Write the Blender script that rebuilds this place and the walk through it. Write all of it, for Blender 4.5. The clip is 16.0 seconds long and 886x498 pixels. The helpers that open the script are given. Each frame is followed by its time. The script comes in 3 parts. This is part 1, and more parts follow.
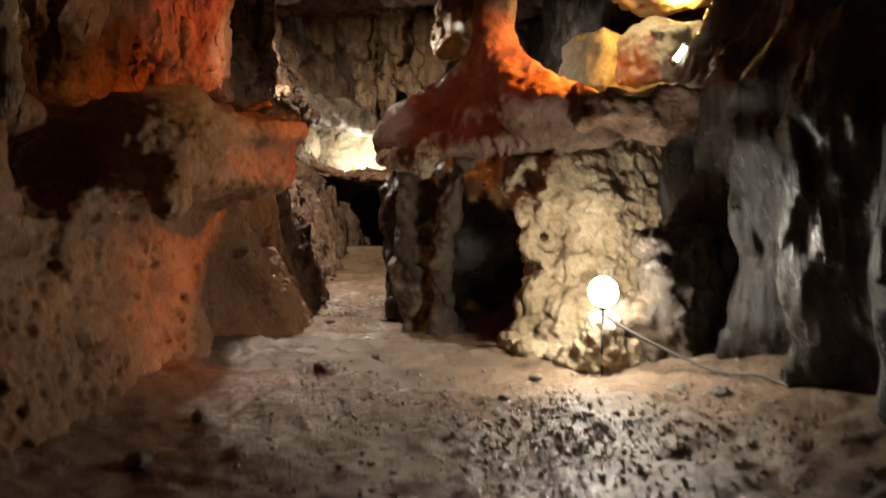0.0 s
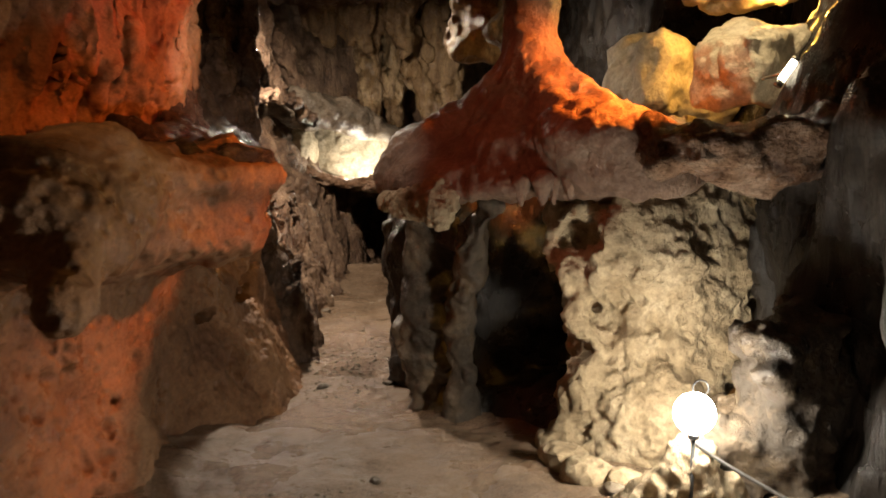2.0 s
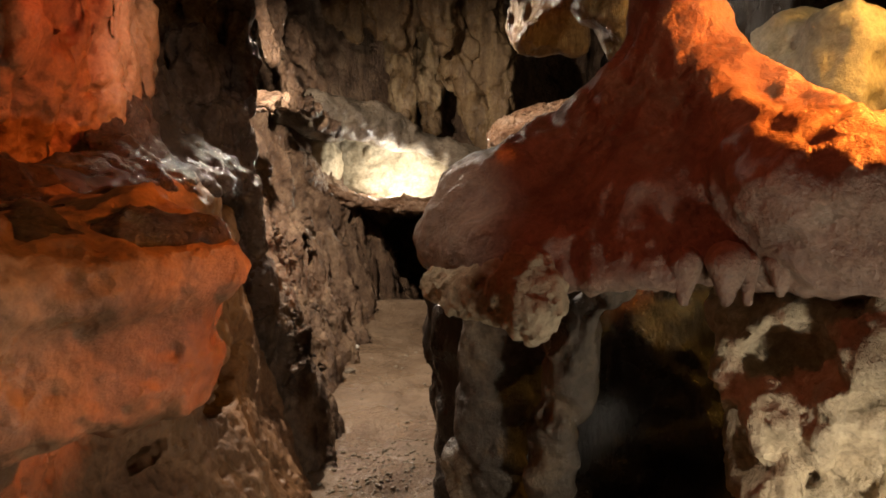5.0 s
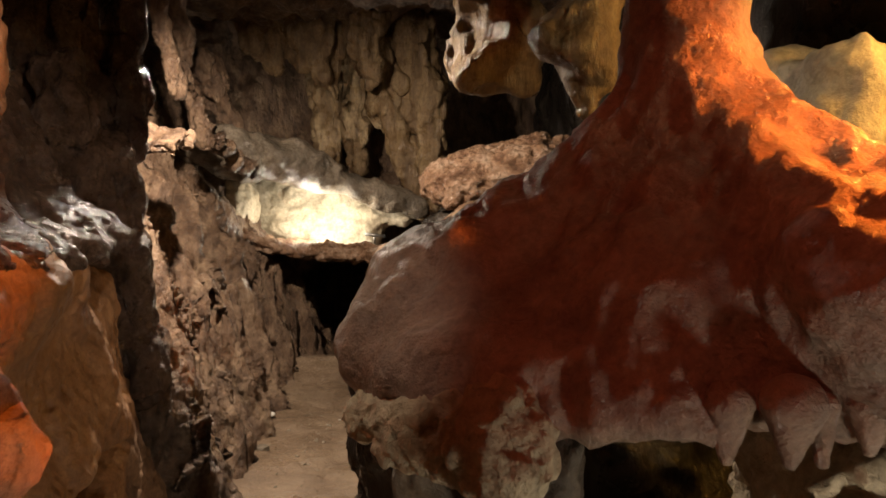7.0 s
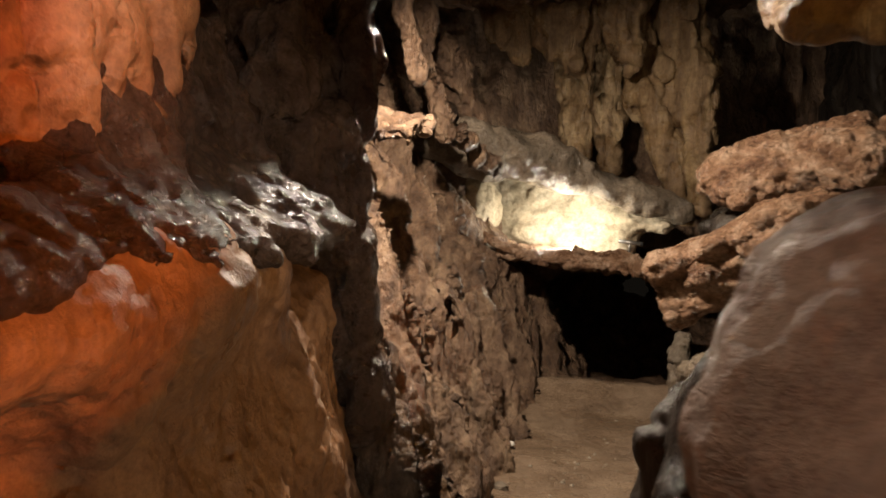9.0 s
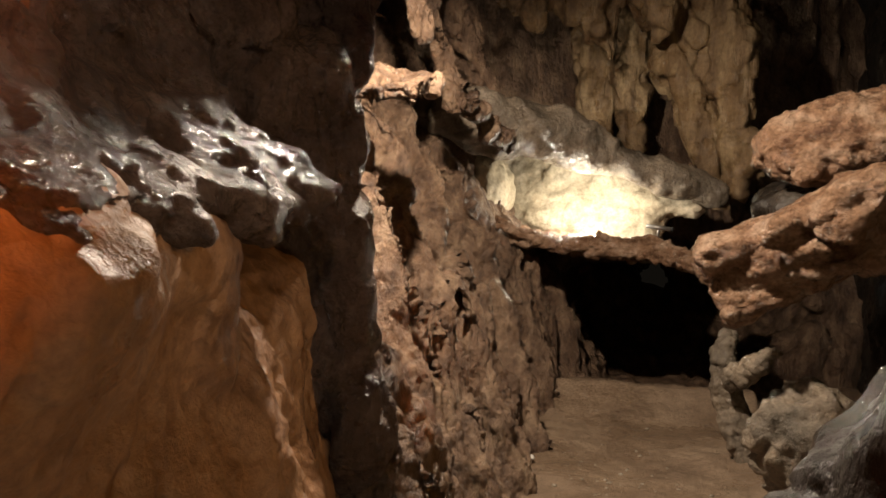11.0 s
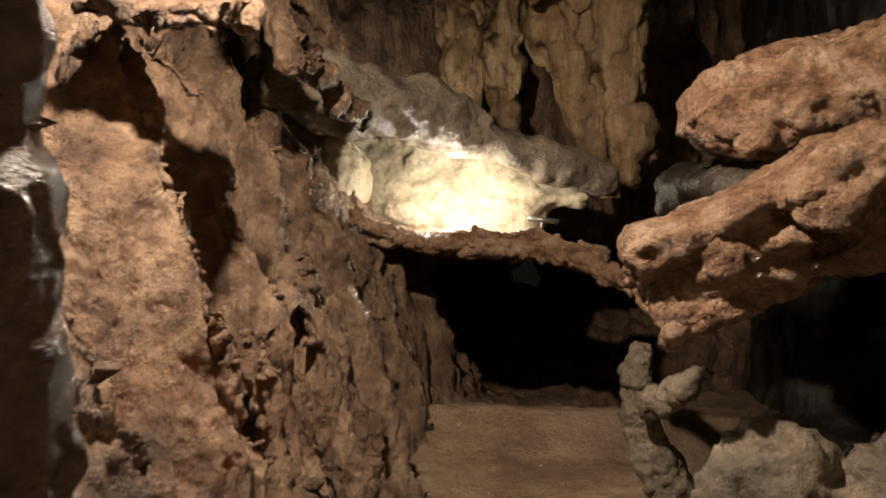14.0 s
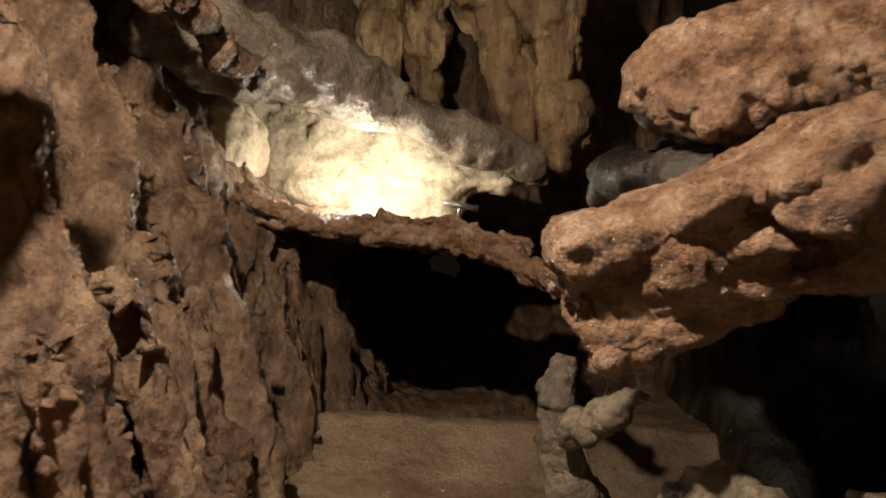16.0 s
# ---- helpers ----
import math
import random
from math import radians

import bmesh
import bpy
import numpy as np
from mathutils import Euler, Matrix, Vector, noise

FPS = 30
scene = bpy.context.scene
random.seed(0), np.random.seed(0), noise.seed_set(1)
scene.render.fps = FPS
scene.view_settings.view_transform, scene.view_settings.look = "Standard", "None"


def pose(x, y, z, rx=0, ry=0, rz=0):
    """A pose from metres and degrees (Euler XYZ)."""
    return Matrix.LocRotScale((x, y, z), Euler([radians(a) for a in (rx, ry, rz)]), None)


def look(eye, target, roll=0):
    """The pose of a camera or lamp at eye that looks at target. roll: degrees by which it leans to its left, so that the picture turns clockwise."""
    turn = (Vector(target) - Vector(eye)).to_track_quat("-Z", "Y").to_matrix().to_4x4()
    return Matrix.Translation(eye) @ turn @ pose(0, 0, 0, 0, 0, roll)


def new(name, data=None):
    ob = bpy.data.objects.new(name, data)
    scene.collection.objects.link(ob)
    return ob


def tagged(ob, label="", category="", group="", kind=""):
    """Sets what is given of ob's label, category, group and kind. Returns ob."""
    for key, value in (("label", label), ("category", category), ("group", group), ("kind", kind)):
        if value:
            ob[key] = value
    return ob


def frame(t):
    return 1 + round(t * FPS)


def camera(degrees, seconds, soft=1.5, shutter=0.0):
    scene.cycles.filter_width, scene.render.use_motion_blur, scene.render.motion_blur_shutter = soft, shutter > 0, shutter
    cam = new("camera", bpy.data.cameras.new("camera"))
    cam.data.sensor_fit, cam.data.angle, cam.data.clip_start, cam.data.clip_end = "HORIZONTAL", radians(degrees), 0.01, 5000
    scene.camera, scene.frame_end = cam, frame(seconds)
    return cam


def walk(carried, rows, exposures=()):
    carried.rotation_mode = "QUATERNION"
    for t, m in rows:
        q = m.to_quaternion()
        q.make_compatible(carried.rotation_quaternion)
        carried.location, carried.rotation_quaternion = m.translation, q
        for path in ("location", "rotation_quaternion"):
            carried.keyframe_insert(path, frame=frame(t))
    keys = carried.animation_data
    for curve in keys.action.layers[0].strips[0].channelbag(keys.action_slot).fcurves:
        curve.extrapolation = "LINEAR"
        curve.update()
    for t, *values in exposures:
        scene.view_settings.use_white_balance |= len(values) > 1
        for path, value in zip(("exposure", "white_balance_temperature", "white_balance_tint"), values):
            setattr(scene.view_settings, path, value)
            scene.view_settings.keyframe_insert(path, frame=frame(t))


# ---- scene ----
cam = camera(55.6, 16.0, shutter=0.5)
METRES, EYE, TILT, LEAN, TURN = 8.0, 1.5, -6.0, 0.0, 0.0
ROWS = [
    (0.0, 0.0, 0.0, 0.0, 0.0, 0.0, 0.0),
    (0.5, 0.0027, 0.0441, 0.0284, 1.76, 0.37, -0.44),
    (1.0, -0.003, 0.0795, 0.0319, 3.3, -0.6, 0.11),
    (1.5, -0.0108, 0.1305, 0.0487, 3.17, -0.01, -0.5),
    (2.0, -0.0099, 0.1637, 0.0568, 0.42, -1.11, -0.28),
    (2.5, -0.0119, 0.2148, 0.0739, -0.14, -1.14, -1.59),
    (3.0, -0.0182, 0.2479, 0.0823, 2.99, -1.27, -0.48),
    (3.5, -0.0313, 0.3007, 0.0854, 4.81, -1.3, 0.37),
    (6.0, -0.0375, 0.4347, 0.1035, 1.1, -0.17, -0.43),
    (6.5, -0.0407, 0.4653, 0.1094, 0.92, 0.96, -0.44),
    (7.0, -0.0405, 0.4835, 0.1189, -2.53, 1.17, -0.15),
    (7.5, -0.0396, 0.5102, 0.1182, 0.59, 1.14, -0.09),
    (8.0, -0.0399, 0.5456, 0.1219, 5.64, 1.19, -0.41),
    (8.5, -0.0464, 0.5688, 0.1207, 11.13, 1.61, -0.31),
    (9.0, -0.0673, 0.6058, 0.1171, 13.34, 1.63, -1.99),
    (11.5, -0.0996, 0.7218, 0.1098, 13.47, 0.88, -1.98),
    (12.0, -0.1065, 0.747, 0.1032, 13.47, 0.9, -2.23),
    (12.5, -0.1165, 0.7821, 0.1056, 10.11, 0.81, -2.39),
    (13.0, -0.1217, 0.8065, 0.1157, 7.33, 0.81, -1.39),
    (13.5, -0.1189, 0.8259, 0.118, 5.15, 0.6, -0.6),
    (14.0, -0.1195, 0.8585, 0.1194, 3.88, 1.11, -0.28),
    (14.5, -0.1142, 0.8796, 0.1272, 2.97, 1.1, -0.41),
    (15.0, -0.1107, 0.8843, 0.1319, 0.43, 0.48, -0.61),
    (15.5, -0.1081, 0.9075, 0.1273, -1.01, 0.15, -2.52),
    (16.0, -0.1067, 0.9495, 0.1239, -1.13, 0.14, -2.69),
]
walk(cam, [(t, pose(0, 0, EYE, TILT, LEAN, TURN) @ pose(METRES * x, METRES * y, METRES * z, 90 + pitch, roll, yaw)) for t, x, y, z, yaw, pitch, roll in ROWS])

# ---- light: world, lamps, exposure ----
world = bpy.data.worlds.new("cave_dark")
scene.world = world
world.use_nodes = True
world.node_tree.nodes["Background"].inputs[0].default_value = (0.02, 0.016, 0.012, 1)
world.node_tree.nodes["Background"].inputs[1].default_value = 0.25
scene.view_settings.exposure = 0.0


def bulb(name, place, watts, colour, radius=0.04, target=None, angle=160, blend=0.6):
    data = bpy.data.lights.new(name, "SPOT" if target else "POINT")
    data.energy, data.color, data.shadow_soft_size = watts, colour, radius
    ob = new(name, data)
    if target:
        data.spot_size, data.spot_blend = radians(angle), blend
        ob.matrix_world = look(place, target)
    else:
        ob.location = place
    return ob


WHITE, WARM, AMBER = (1.0, 0.86, 0.66), (1.0, 0.74, 0.47), (1.0, 0.21, 0.025)
RED, YELLOW = (1.0, 0.08, 0.04), (1.0, 0.5, 0.08)
FLOOD, TUBE = (0.86, 4.46, 0.80), (1.45, 5.24, 2.15)
bulb("flood_light", FLOOD, 24, WHITE, 0.04, (0.4, 3.2, 0.5), 178, 0.2)
bulb("flood_beam", (FLOOD[0], FLOOD[1] + 0.09, FLOOD[2]), 32, WHITE, 0.04, (0.85, 5.3, 0.5), 130)
bulb("passage_light", (-1.63, 9.1, 3.25), 540, (1.0, 0.82, 0.64), 0.05, (-1.0, 9.9, 0.0), 168, 0.4)
bulb("crust_light", (-0.8, 6.0, 2.75), 42, (1.0, 0.86, 0.72), 0.04, (-1.75, 7.1, 2.1), 52, 0.6)
bulb("nose_light", (-1.05, 5.3, 3.0), 42, (1.0, 0.85, 0.7), 0.04, (-0.45, 5.85, 1.66), 27, 0.7)
bulb("niche_light", (-1.3, 13.0, 1.58), 42, (1.0, 0.92, 0.76), 0.05)
bulb("red_light", (-1.1, 6.0, 2.65), 11, RED, 0.05, (-1.95, 6.1, 2.6), 108)
bulb("ledge_light", (-1.25, 3.6, 2.5), 11, (1.0, 0.56, 0.24), 0.05, (-1.4, 4.8, 2.0), 66, 0.6)
bulb("cone_red_light", (-0.3, 4.6, 2.8), 17, (1.0, 0.18, 0.09), 0.05, (0.35, 5.7, 1.85), 58)
bulb("ceiling_red_light", (-0.2, 6.6, 2.95), 5, RED, 0.03, (-0.16, 7.2, 3.08), 60)
bulb("amber_light", (1.2, 5.36, 2.42), 250, AMBER, 0.04, (0.62, 5.6, 1.98), 90)
bulb("yellow_light", (1.75, 6.35, 2.72), 60, YELLOW, 0.05)
bulb("boulder_light", (1.15, 5.2, 2.98), 55, (1.0, 0.8, 0.48), 0.05, (1.45, 6.4, 2.2), 130)


# ---- materials ----
def rock_material(name, low, mid, high, scale=3.0, rough=0.7, wet=0.0, relief=0.5, grain=40.0, streak=(1, 1, 1), pits=0.0, sheen=0.23):
    """Limestone: blotches in three tones, fine grain, relief at two scales and wet, glossy patches."""
    mat = bpy.data.materials.new(name)
    mat.use_nodes = True
    nodes, links = mat.node_tree.nodes, mat.node_tree.links
    shader = nodes["Principled BSDF"]
    at = nodes.new("ShaderNodeNewGeometry").outputs["Position"]
    size = nodes.new("ShaderNodeMapping")
    size.inputs["Scale"].default_value = streak
    links.new(at, size.inputs[0])

    def noisy(s, detail, rough_, source):
        n = nodes.new("ShaderNodeTexNoise")
        n.inputs["Scale"].default_value, n.inputs["Detail"].default_value, n.inputs["Roughness"].default_value = s, detail, rough_
        links.new(source, n.inputs["Vector"])
        return n.outputs["Fac"]

    def ramp(source, *stops):
        r = nodes.new("ShaderNodeValToRGB")
        while len(r.color_ramp.elements) < len(stops):
            r.color_ramp.elements.new(0.5)
        for e, (p, c) in zip(r.color_ramp.elements, stops):
            e.position, e.color = p, (*c, 1) if len(c) == 3 else c
        links.new(source, r.inputs[0])
        return r.outputs[0]

    def mix(kind, fac, a, b):
        m = nodes.new("ShaderNodeMix")
        m.data_type, m.blend_type = "RGBA", kind
        for socket, v in ((0, fac), (6, a), (7, b)):
            if hasattr(v, "is_output"):
                links.new(v, m.inputs[socket])
            else:
                m.inputs[socket].default_value = v
        return m.outputs[2]

    blotch = noisy(scale, 6, 0.62, size.outputs[0])
    grainy = noisy(grain, 4, 0.7, at)
    colour = ramp(blotch, (0.3, low), (0.5, mid), (0.7, high))
    colour = mix("MULTIPLY", 0.75, colour, ramp(grainy, (0.3, (0.5, 0.47, 0.44)), (0.65, (1.12, 1.1, 1.08))))
    links.new(colour, shader.inputs["Base Color"])
    if wet:
        patch = noisy(scale * 0.8, 5, 0.6, at)
        gloss = ramp(patch, (0.5 - 0.25 * wet, (rough,) * 3), (0.62 - 0.2 * wet, (sheen,) * 3))
        links.new(gloss, shader.inputs["Roughness"])
    else:
        links.new(ramp(grainy, (0.3, (rough - 0.1,) * 3), (0.7, (min(1, rough + 0.12),) * 3)), shader.inputs["Roughness"])
    lump = noisy(scale * 3.5, 8, 0.65, size.outputs[0])
    bump_a = nodes.new("ShaderNodeBump")
    bump_a.inputs["Strength"].default_value, bump_a.inputs["Distance"].default_value = relief, 0.06
    links.new(lump, bump_a.inputs["Height"])
    bump_b = nodes.new("ShaderNodeBump")
    bump_b.inputs["Strength"].default_value, bump_b.inputs["Distance"].default_value = relief, 0.012
    links.new(grainy, bump_b.inputs["Height"])
    links.new(bump_a.outputs[0], bump_b.inputs["Normal"])
    last = bump_b
    if pits:
        cells = nodes.new("ShaderNodeTexVoronoi")
        cells.inputs["Scale"].default_value = 13
        links.new(at, cells.inputs["Vector"])
        bump_c = nodes.new("ShaderNodeBump")
        bump_c.inputs["Strength"].default_value, bump_c.inputs["Distance"].default_value = pits, 0.04
        links.new(ramp(cells.outputs["Distance"], (0.1, (0, 0, 0)), (0.42, (1, 1, 1))), bump_c.inputs["Height"])
        links.new(bump_b.outputs[0], bump_c.inputs["Normal"])
        last = bump_c
    links.new(last.outputs[0], shader.inputs["Normal"])
    return mat


def plain(name, colour, rough=0.5, metal=0.0, glow=0.0, glow_colour=None):
    mat = bpy.data.materials.new(name)
    mat.use_nodes = True
    s = mat.node_tree.nodes["Principled BSDF"]
    s.inputs["Base Color"].default_value = (*colour, 1)
    s.inputs["Roughness"].default_value, s.inputs["Metallic"].default_value = rough, metal
    if glow:
        s.inputs["Emission Color"].default_value = (*(glow_colour or colour), 1)
        s.inputs["Emission Strength"].default_value = glow
    return mat


CLAY = rock_material("clay_rock", (0.14, 0.068, 0.034), (0.28, 0.148, 0.072), (0.42, 0.24, 0.125), 2.2, 0.75, 0.25, 0.5, 45, pits=0.35)
BROWN = rock_material("brown_wet_rock", (0.11, 0.055, 0.032), (0.30, 0.18, 0.112), (0.48, 0.345, 0.25), 5.0, 0.45, 0.9, 1.0, 38, streak=(1.0, 1.0, 1.6), sheen=0.19)
STREAKED = rock_material("streaked_rock", (0.055, 0.032, 0.021), (0.19, 0.12, 0.077), (0.36, 0.255, 0.17), 6.0, 0.62, 0.45, 1.0, 34, streak=(1.4, 1.1, 0.6), pits=0.3, sheen=0.3)
GREY = rock_material("grey_rock", (0.10, 0.085, 0.065), (0.2, 0.165, 0.125), (0.33, 0.27, 0.2), 4.0, 0.65, 0.4, 0.7, 40)
CHALK = rock_material("chalky_rock", (0.28, 0.21, 0.125), (0.43, 0.34, 0.215), (0.56, 0.465, 0.32), 3.5, 0.85, 0.0, 0.9, 30, pits=0.5)
FLOW = rock_material("flowstone", (0.14, 0.085, 0.058), (0.22, 0.14, 0.095), (0.30, 0.21, 0.15), 6.0, 0.6, 0.45, 0.6, 50, sheen=0.3)
DRAPE = rock_material("dripstone", (0.11, 0.068, 0.034), (0.22, 0.145, 0.075), (0.35, 0.255, 0.14), 4.0, 0.6, 0.3, 0.6, 30, streak=(2.2, 2.2, 0.3))
PALE = rock_material("pale_rock", (0.34, 0.28, 0.19), (0.50, 0.43, 0.31), (0.64, 0.57, 0.45), 2.5, 0.7, 0.0, 0.6, 26)
# near-black rock tone; in the hollows it stands in for deep shade
DARK = rock_material("dark_rock_and_shade", (0.012, 0.010, 0.008), (0.026, 0.021, 0.017), (0.06, 0.05, 0.04), 3.0, 0.5, 0.5, 0.6, 30, streak=(1.5, 1.5, 0.3))
EARTH = rock_material("trodden_earth", (0.16, 0.11, 0.072), (0.25, 0.178, 0.12), (0.35, 0.26, 0.18), 2.0, 0.65, 0.45, 0.7, 55)
WET = rock_material("wet_crust", (0.04, 0.022, 0.015), (0.075, 0.044, 0.03), (0.13, 0.085, 0.062), 5.0, 0.5, 0.7, 0.9, 30, streak=(1.4, 0.7, 1.4), sheen=0.2)
STEM = rock_material("stem_rock", (0.03, 0.024, 0.018), (0.07, 0.053, 0.036), (0.22, 0.16, 0.1), 3.0, 0.7, 0.2, 0.7, 34)
PEBBLE = rock_material("wet_gravel", (0.2, 0.17, 0.13), (0.32, 0.28, 0.22), (0.45, 0.4, 0.33), 9.0, 0.3, 0.8, 0.2, 60)
METAL, CABLE = plain("lamp_metal", (0.35, 0.34, 0.32), 0.4, 0.8), plain("cable_rubber", (0.012, 0.012, 0.012), 0.8)
GLASS_GLOW = plain("lit_lamp_glass", (1, 0.95, 0.85), 0.3, 0, 90, (1, 0.93, 0.8))
TUBE_GLOW = plain("lit_tube_glass", (1, 0.9, 0.7), 0.3, 0, 12, (1, 0.86, 0.62))


# ---- shaping: fields of distance, carved by noise, turned into meshes ----
def hashed(i, j, k):
    h = (i * 374761393 + j * 668265263 + k * 1274126177) & 0xFFFFFFFF
    h = ((h ^ (h >> 13)) * 1103515245) & 0xFFFFFFFF
    return ((h ^ (h >> 16)) & 0xFFFF) / 32767.5 - 1.0


def rough(p):
    """Smooth value noise, -1 to 1, at points p."""
    c = np.floor(p).astype(np.int64)
    f = p - c
    f = f * f * (3 - 2 * f)
    i, j, k = c[:, 0], c[:, 1], c[:, 2]
    x, y, z = f[:, 0], f[:, 1], f[:, 2]
    total = 0
    for a in (0, 1):
        for b in (0, 1):
            w = (x if a else 1 - x) * (y if b else 1 - y)
            total = total + w * ((1 - z) * hashed(i + a, j + b, k) + z * hashed(i + a, j + b, k + 1))
    return total


def layered(p, size, octaves=4, gain=0.5, ridged=False):
    total, amp, f = 0, 1.0, 1.0 / size
    for o in range(octaves):
        n = rough(p * f + 17.3 * o)
        total = total + amp * ((1 - 2 * np.abs(n)) if ridged else n)
        amp, f = amp * gain, f * 2.03
    return total


def chipped(p, size):
    """Broken faces: every cell of a loose net tilts its own way, with grooves between."""
    q = p / size
    c = np.floor(q).astype(np.int64)
    first, second, value = np.full(len(p), 9.0), np.full(len(p), 9.0), np.zeros(len(p))
    for a in (-1, 0, 1):
        for b in (-1, 0, 1):
            for e in (-1, 0, 1):
                i, j, k = c[:, 0] + a, c[:, 1] + b, c[:, 2] + e
                seed = np.stack([i + 0.5 + 0.45 * hashed(i, j, k), j + 0.5 + 0.45 * hashed(i + 91, j, k), k + 0.5 + 0.45 * hashed(i, j + 57, k)], 1)
                off = q - seed
                d = np.linalg.norm(off, axis=1)
                tilt = off[:, 0] * hashed(i, j, k + 33) + off[:, 1] * hashed(i + 7, j + 5, k) + off[:, 2] * hashed(i + 3, j, k + 9) + 0.4 * hashed(i + 5, j + 1, k + 2)
                closer = d < first
                second = np.where(closer, first, np.minimum(second, d))
                first, value = np.where(closer, d, first), np.where(closer, tilt, value)
    edge = np.clip((second - first) / 0.22, 0, 1)
    return value * edge - 0.25 * (1 - edge)


def pocked(p, size):
    """Scattered round pits, 0 outside them, down to -1 inside."""
    q = p / size
    c = np.floor(q).astype(np.int64)
    out = np.zeros(len(p))
    for a in (-1, 0, 1):
        for b in (-1, 0, 1):
            for e in (-1, 0, 1):
                i, j, k = c[:, 0] + a, c[:, 1] + b, c[:, 2] + e
                seed = np.stack([i + 0.5 + 0.4 * hashed(i, j, k), j + 0.5 + 0.4 * hashed(i + 91, j, k), k + 0.5 + 0.4 * hashed(i, j + 57, k)], 1)
                wide = np.maximum(0.05, 0.30 + 0.28 * hashed(i + 13, j, k + 4))
                d = np.linalg.norm(q - seed, axis=1) / wide
                out = np.minimum(out, -np.clip(1.25 * (1 - d), 0, 1))
    return out


def turned(rx, ry, rz):
    return np.array(Euler((radians(rx), radians(ry), radians(rz))).to_matrix())


def ball(c, r, turn=(0, 0, 0)):
    m, c, r = turned(*turn), np.array(c), np.array(r)

    def field(p):
        q = (p - c) @ m
        a, b = np.linalg.norm(q / r, axis=1), np.linalg.norm(q / (r * r), axis=1)
        return a * (a - 1) / np.maximum(b, 1e-6)
    return field


def limb(a, b, ra, rb):
    a, b = np.array(a, float), np.array(b, float)
    d = b - a

    def field(p):
        h = np.clip(((p - a) @ d) / (d @ d), 0, 1)
        return np.linalg.norm(p - a - h[:, None] * d, axis=1) - (ra + (rb - ra) * h)
    return field


def block(c, half, turn=(0, 0, 0), edge=0.05):
    m, c, half = turned(*turn), np.array(c), np.array(half) - edge

    def field(p):
        q = np.abs((p - c) @ m) - half
        return np.linalg.norm(np.maximum(q, 0), axis=1) + np.minimum(q.max(axis=1), 0) - edge
    return field


def melt(k, *fields):
    def field(p):
        d = fields[0](p)
        for f in fields[1:]:
            e = f(p)
            h = np.clip(0.5 + 0.5 * (e - d) / k, 0, 1)
            d = e + (d - e) * h - k * h * (1 - h)
        return d
    return field


def carve(k, body, *holes):
    def field(p):
        d = body(p)
        for f in holes:
            e = -f(p)
            h = np.clip(0.5 - 0.5 * (e - d) / k, 0, 1)
            d = e + (d - e) * h + k * h * (1 - h)
        return d
    return field


def skin(field, low, high, step):
    """Vertices and quads of the surface where field is 0 (surface nets), closed at the box's sides."""
    low, high = np.array(low, float), np.array(high, float)
    n = np.ceil((high - low) / step).astype(int) + 1
    axes = [low[i] + step * np.arange(n[i]) for i in range(3)]
    wide = [low[i] + step * 4 * np.arange(-(-n[i] // 4)) + step * 1.5 for i in range(3)]
    p = np.stack(np.meshgrid(*wide, indexing="ij"), -1).reshape(-1, 3)
    d = field(p).reshape([len(w) for w in wide])
    for i in range(3):
        d = np.repeat(d, 4, i)
    d = np.ascontiguousarray(d[:n[0], :n[1], :n[2]])
    near = np.argwhere(np.abs(d) < 9 * step)
    p = low + step * near
    d[tuple(near.T)] = np.concatenate([field(q) for q in np.array_split(p, max(1, len(p) // 300000))])
    for i in range(3):
        e = np.moveaxis(d, i, 0)
        e[0], e[-1] = np.maximum(e[0], step * 0.5), np.maximum(e[-1], step * 0.5)
    s = d < 0
    corner = [(a, b, c) for a in (0, 1) for b in (0, 1) for c in (0, 1)]
    m = n - 1
    cut = lambda g, o: g[o[0]:o[0] + m[0], o[1]:o[1] + m[1], o[2]:o[2] + m[2]]
    count = sum(cut(s, o).astype(np.int8) for o in corner)
    mixed = (count > 0) & (count < 8)
    index = -np.ones(m, np.int64)
    index[mixed] = np.arange(mixed.sum())
    v = {o: cut(d, o)[mixed] for o in corner}
    total, hits = np.zeros((mixed.sum(), 3)), np.zeros(mixed.sum())
    for o in corner:
        for ax in range(3):
            if o[ax] == 0:
                q = list(o)
                q[ax] = 1
                a, b = v[o], v[tuple(q)]
                on = (a < 0) != (b < 0)
                t = np.where(on, a / np.where(on, a - b, 1), 0)
                place = np.array(o, float)[None] * np.ones((len(a), 1))
                place[:, ax] = t
                total += place * on[:, None]
                hits += on
    verts = low + step * (np.argwhere(mixed) + total / hits[:, None])
    faces = []
    for ax in range(3):
        u, w = (ax + 1) % 3, (ax + 2) % 3
        ends = [slice(1, k - 1) for k in n]
        ends[ax] = slice(0, n[ax] - 1)
        nxt = list(ends)
        nxt[ax] = slice(1, n[ax])
        a, b = s[tuple(ends)], s[tuple(nxt)]
        for flip in (False, True):
            at = np.argwhere((b & ~a) if flip else (a & ~b)) + [int(e.start) for e in ends]
            du, dw = np.eye(3, dtype=int)[u], np.eye(3, dtype=int)[w]
            quad = [index[tuple((at - x * du - y * dw).T)] for x, y in ((1, 1), (0, 1), (0, 0), (1, 0))]
            faces.append(np.stack(quad[::-1] if flip else quad, 1))
    faces = np.concatenate(faces)
    return verts, faces[(faces >= 0).all(1)]


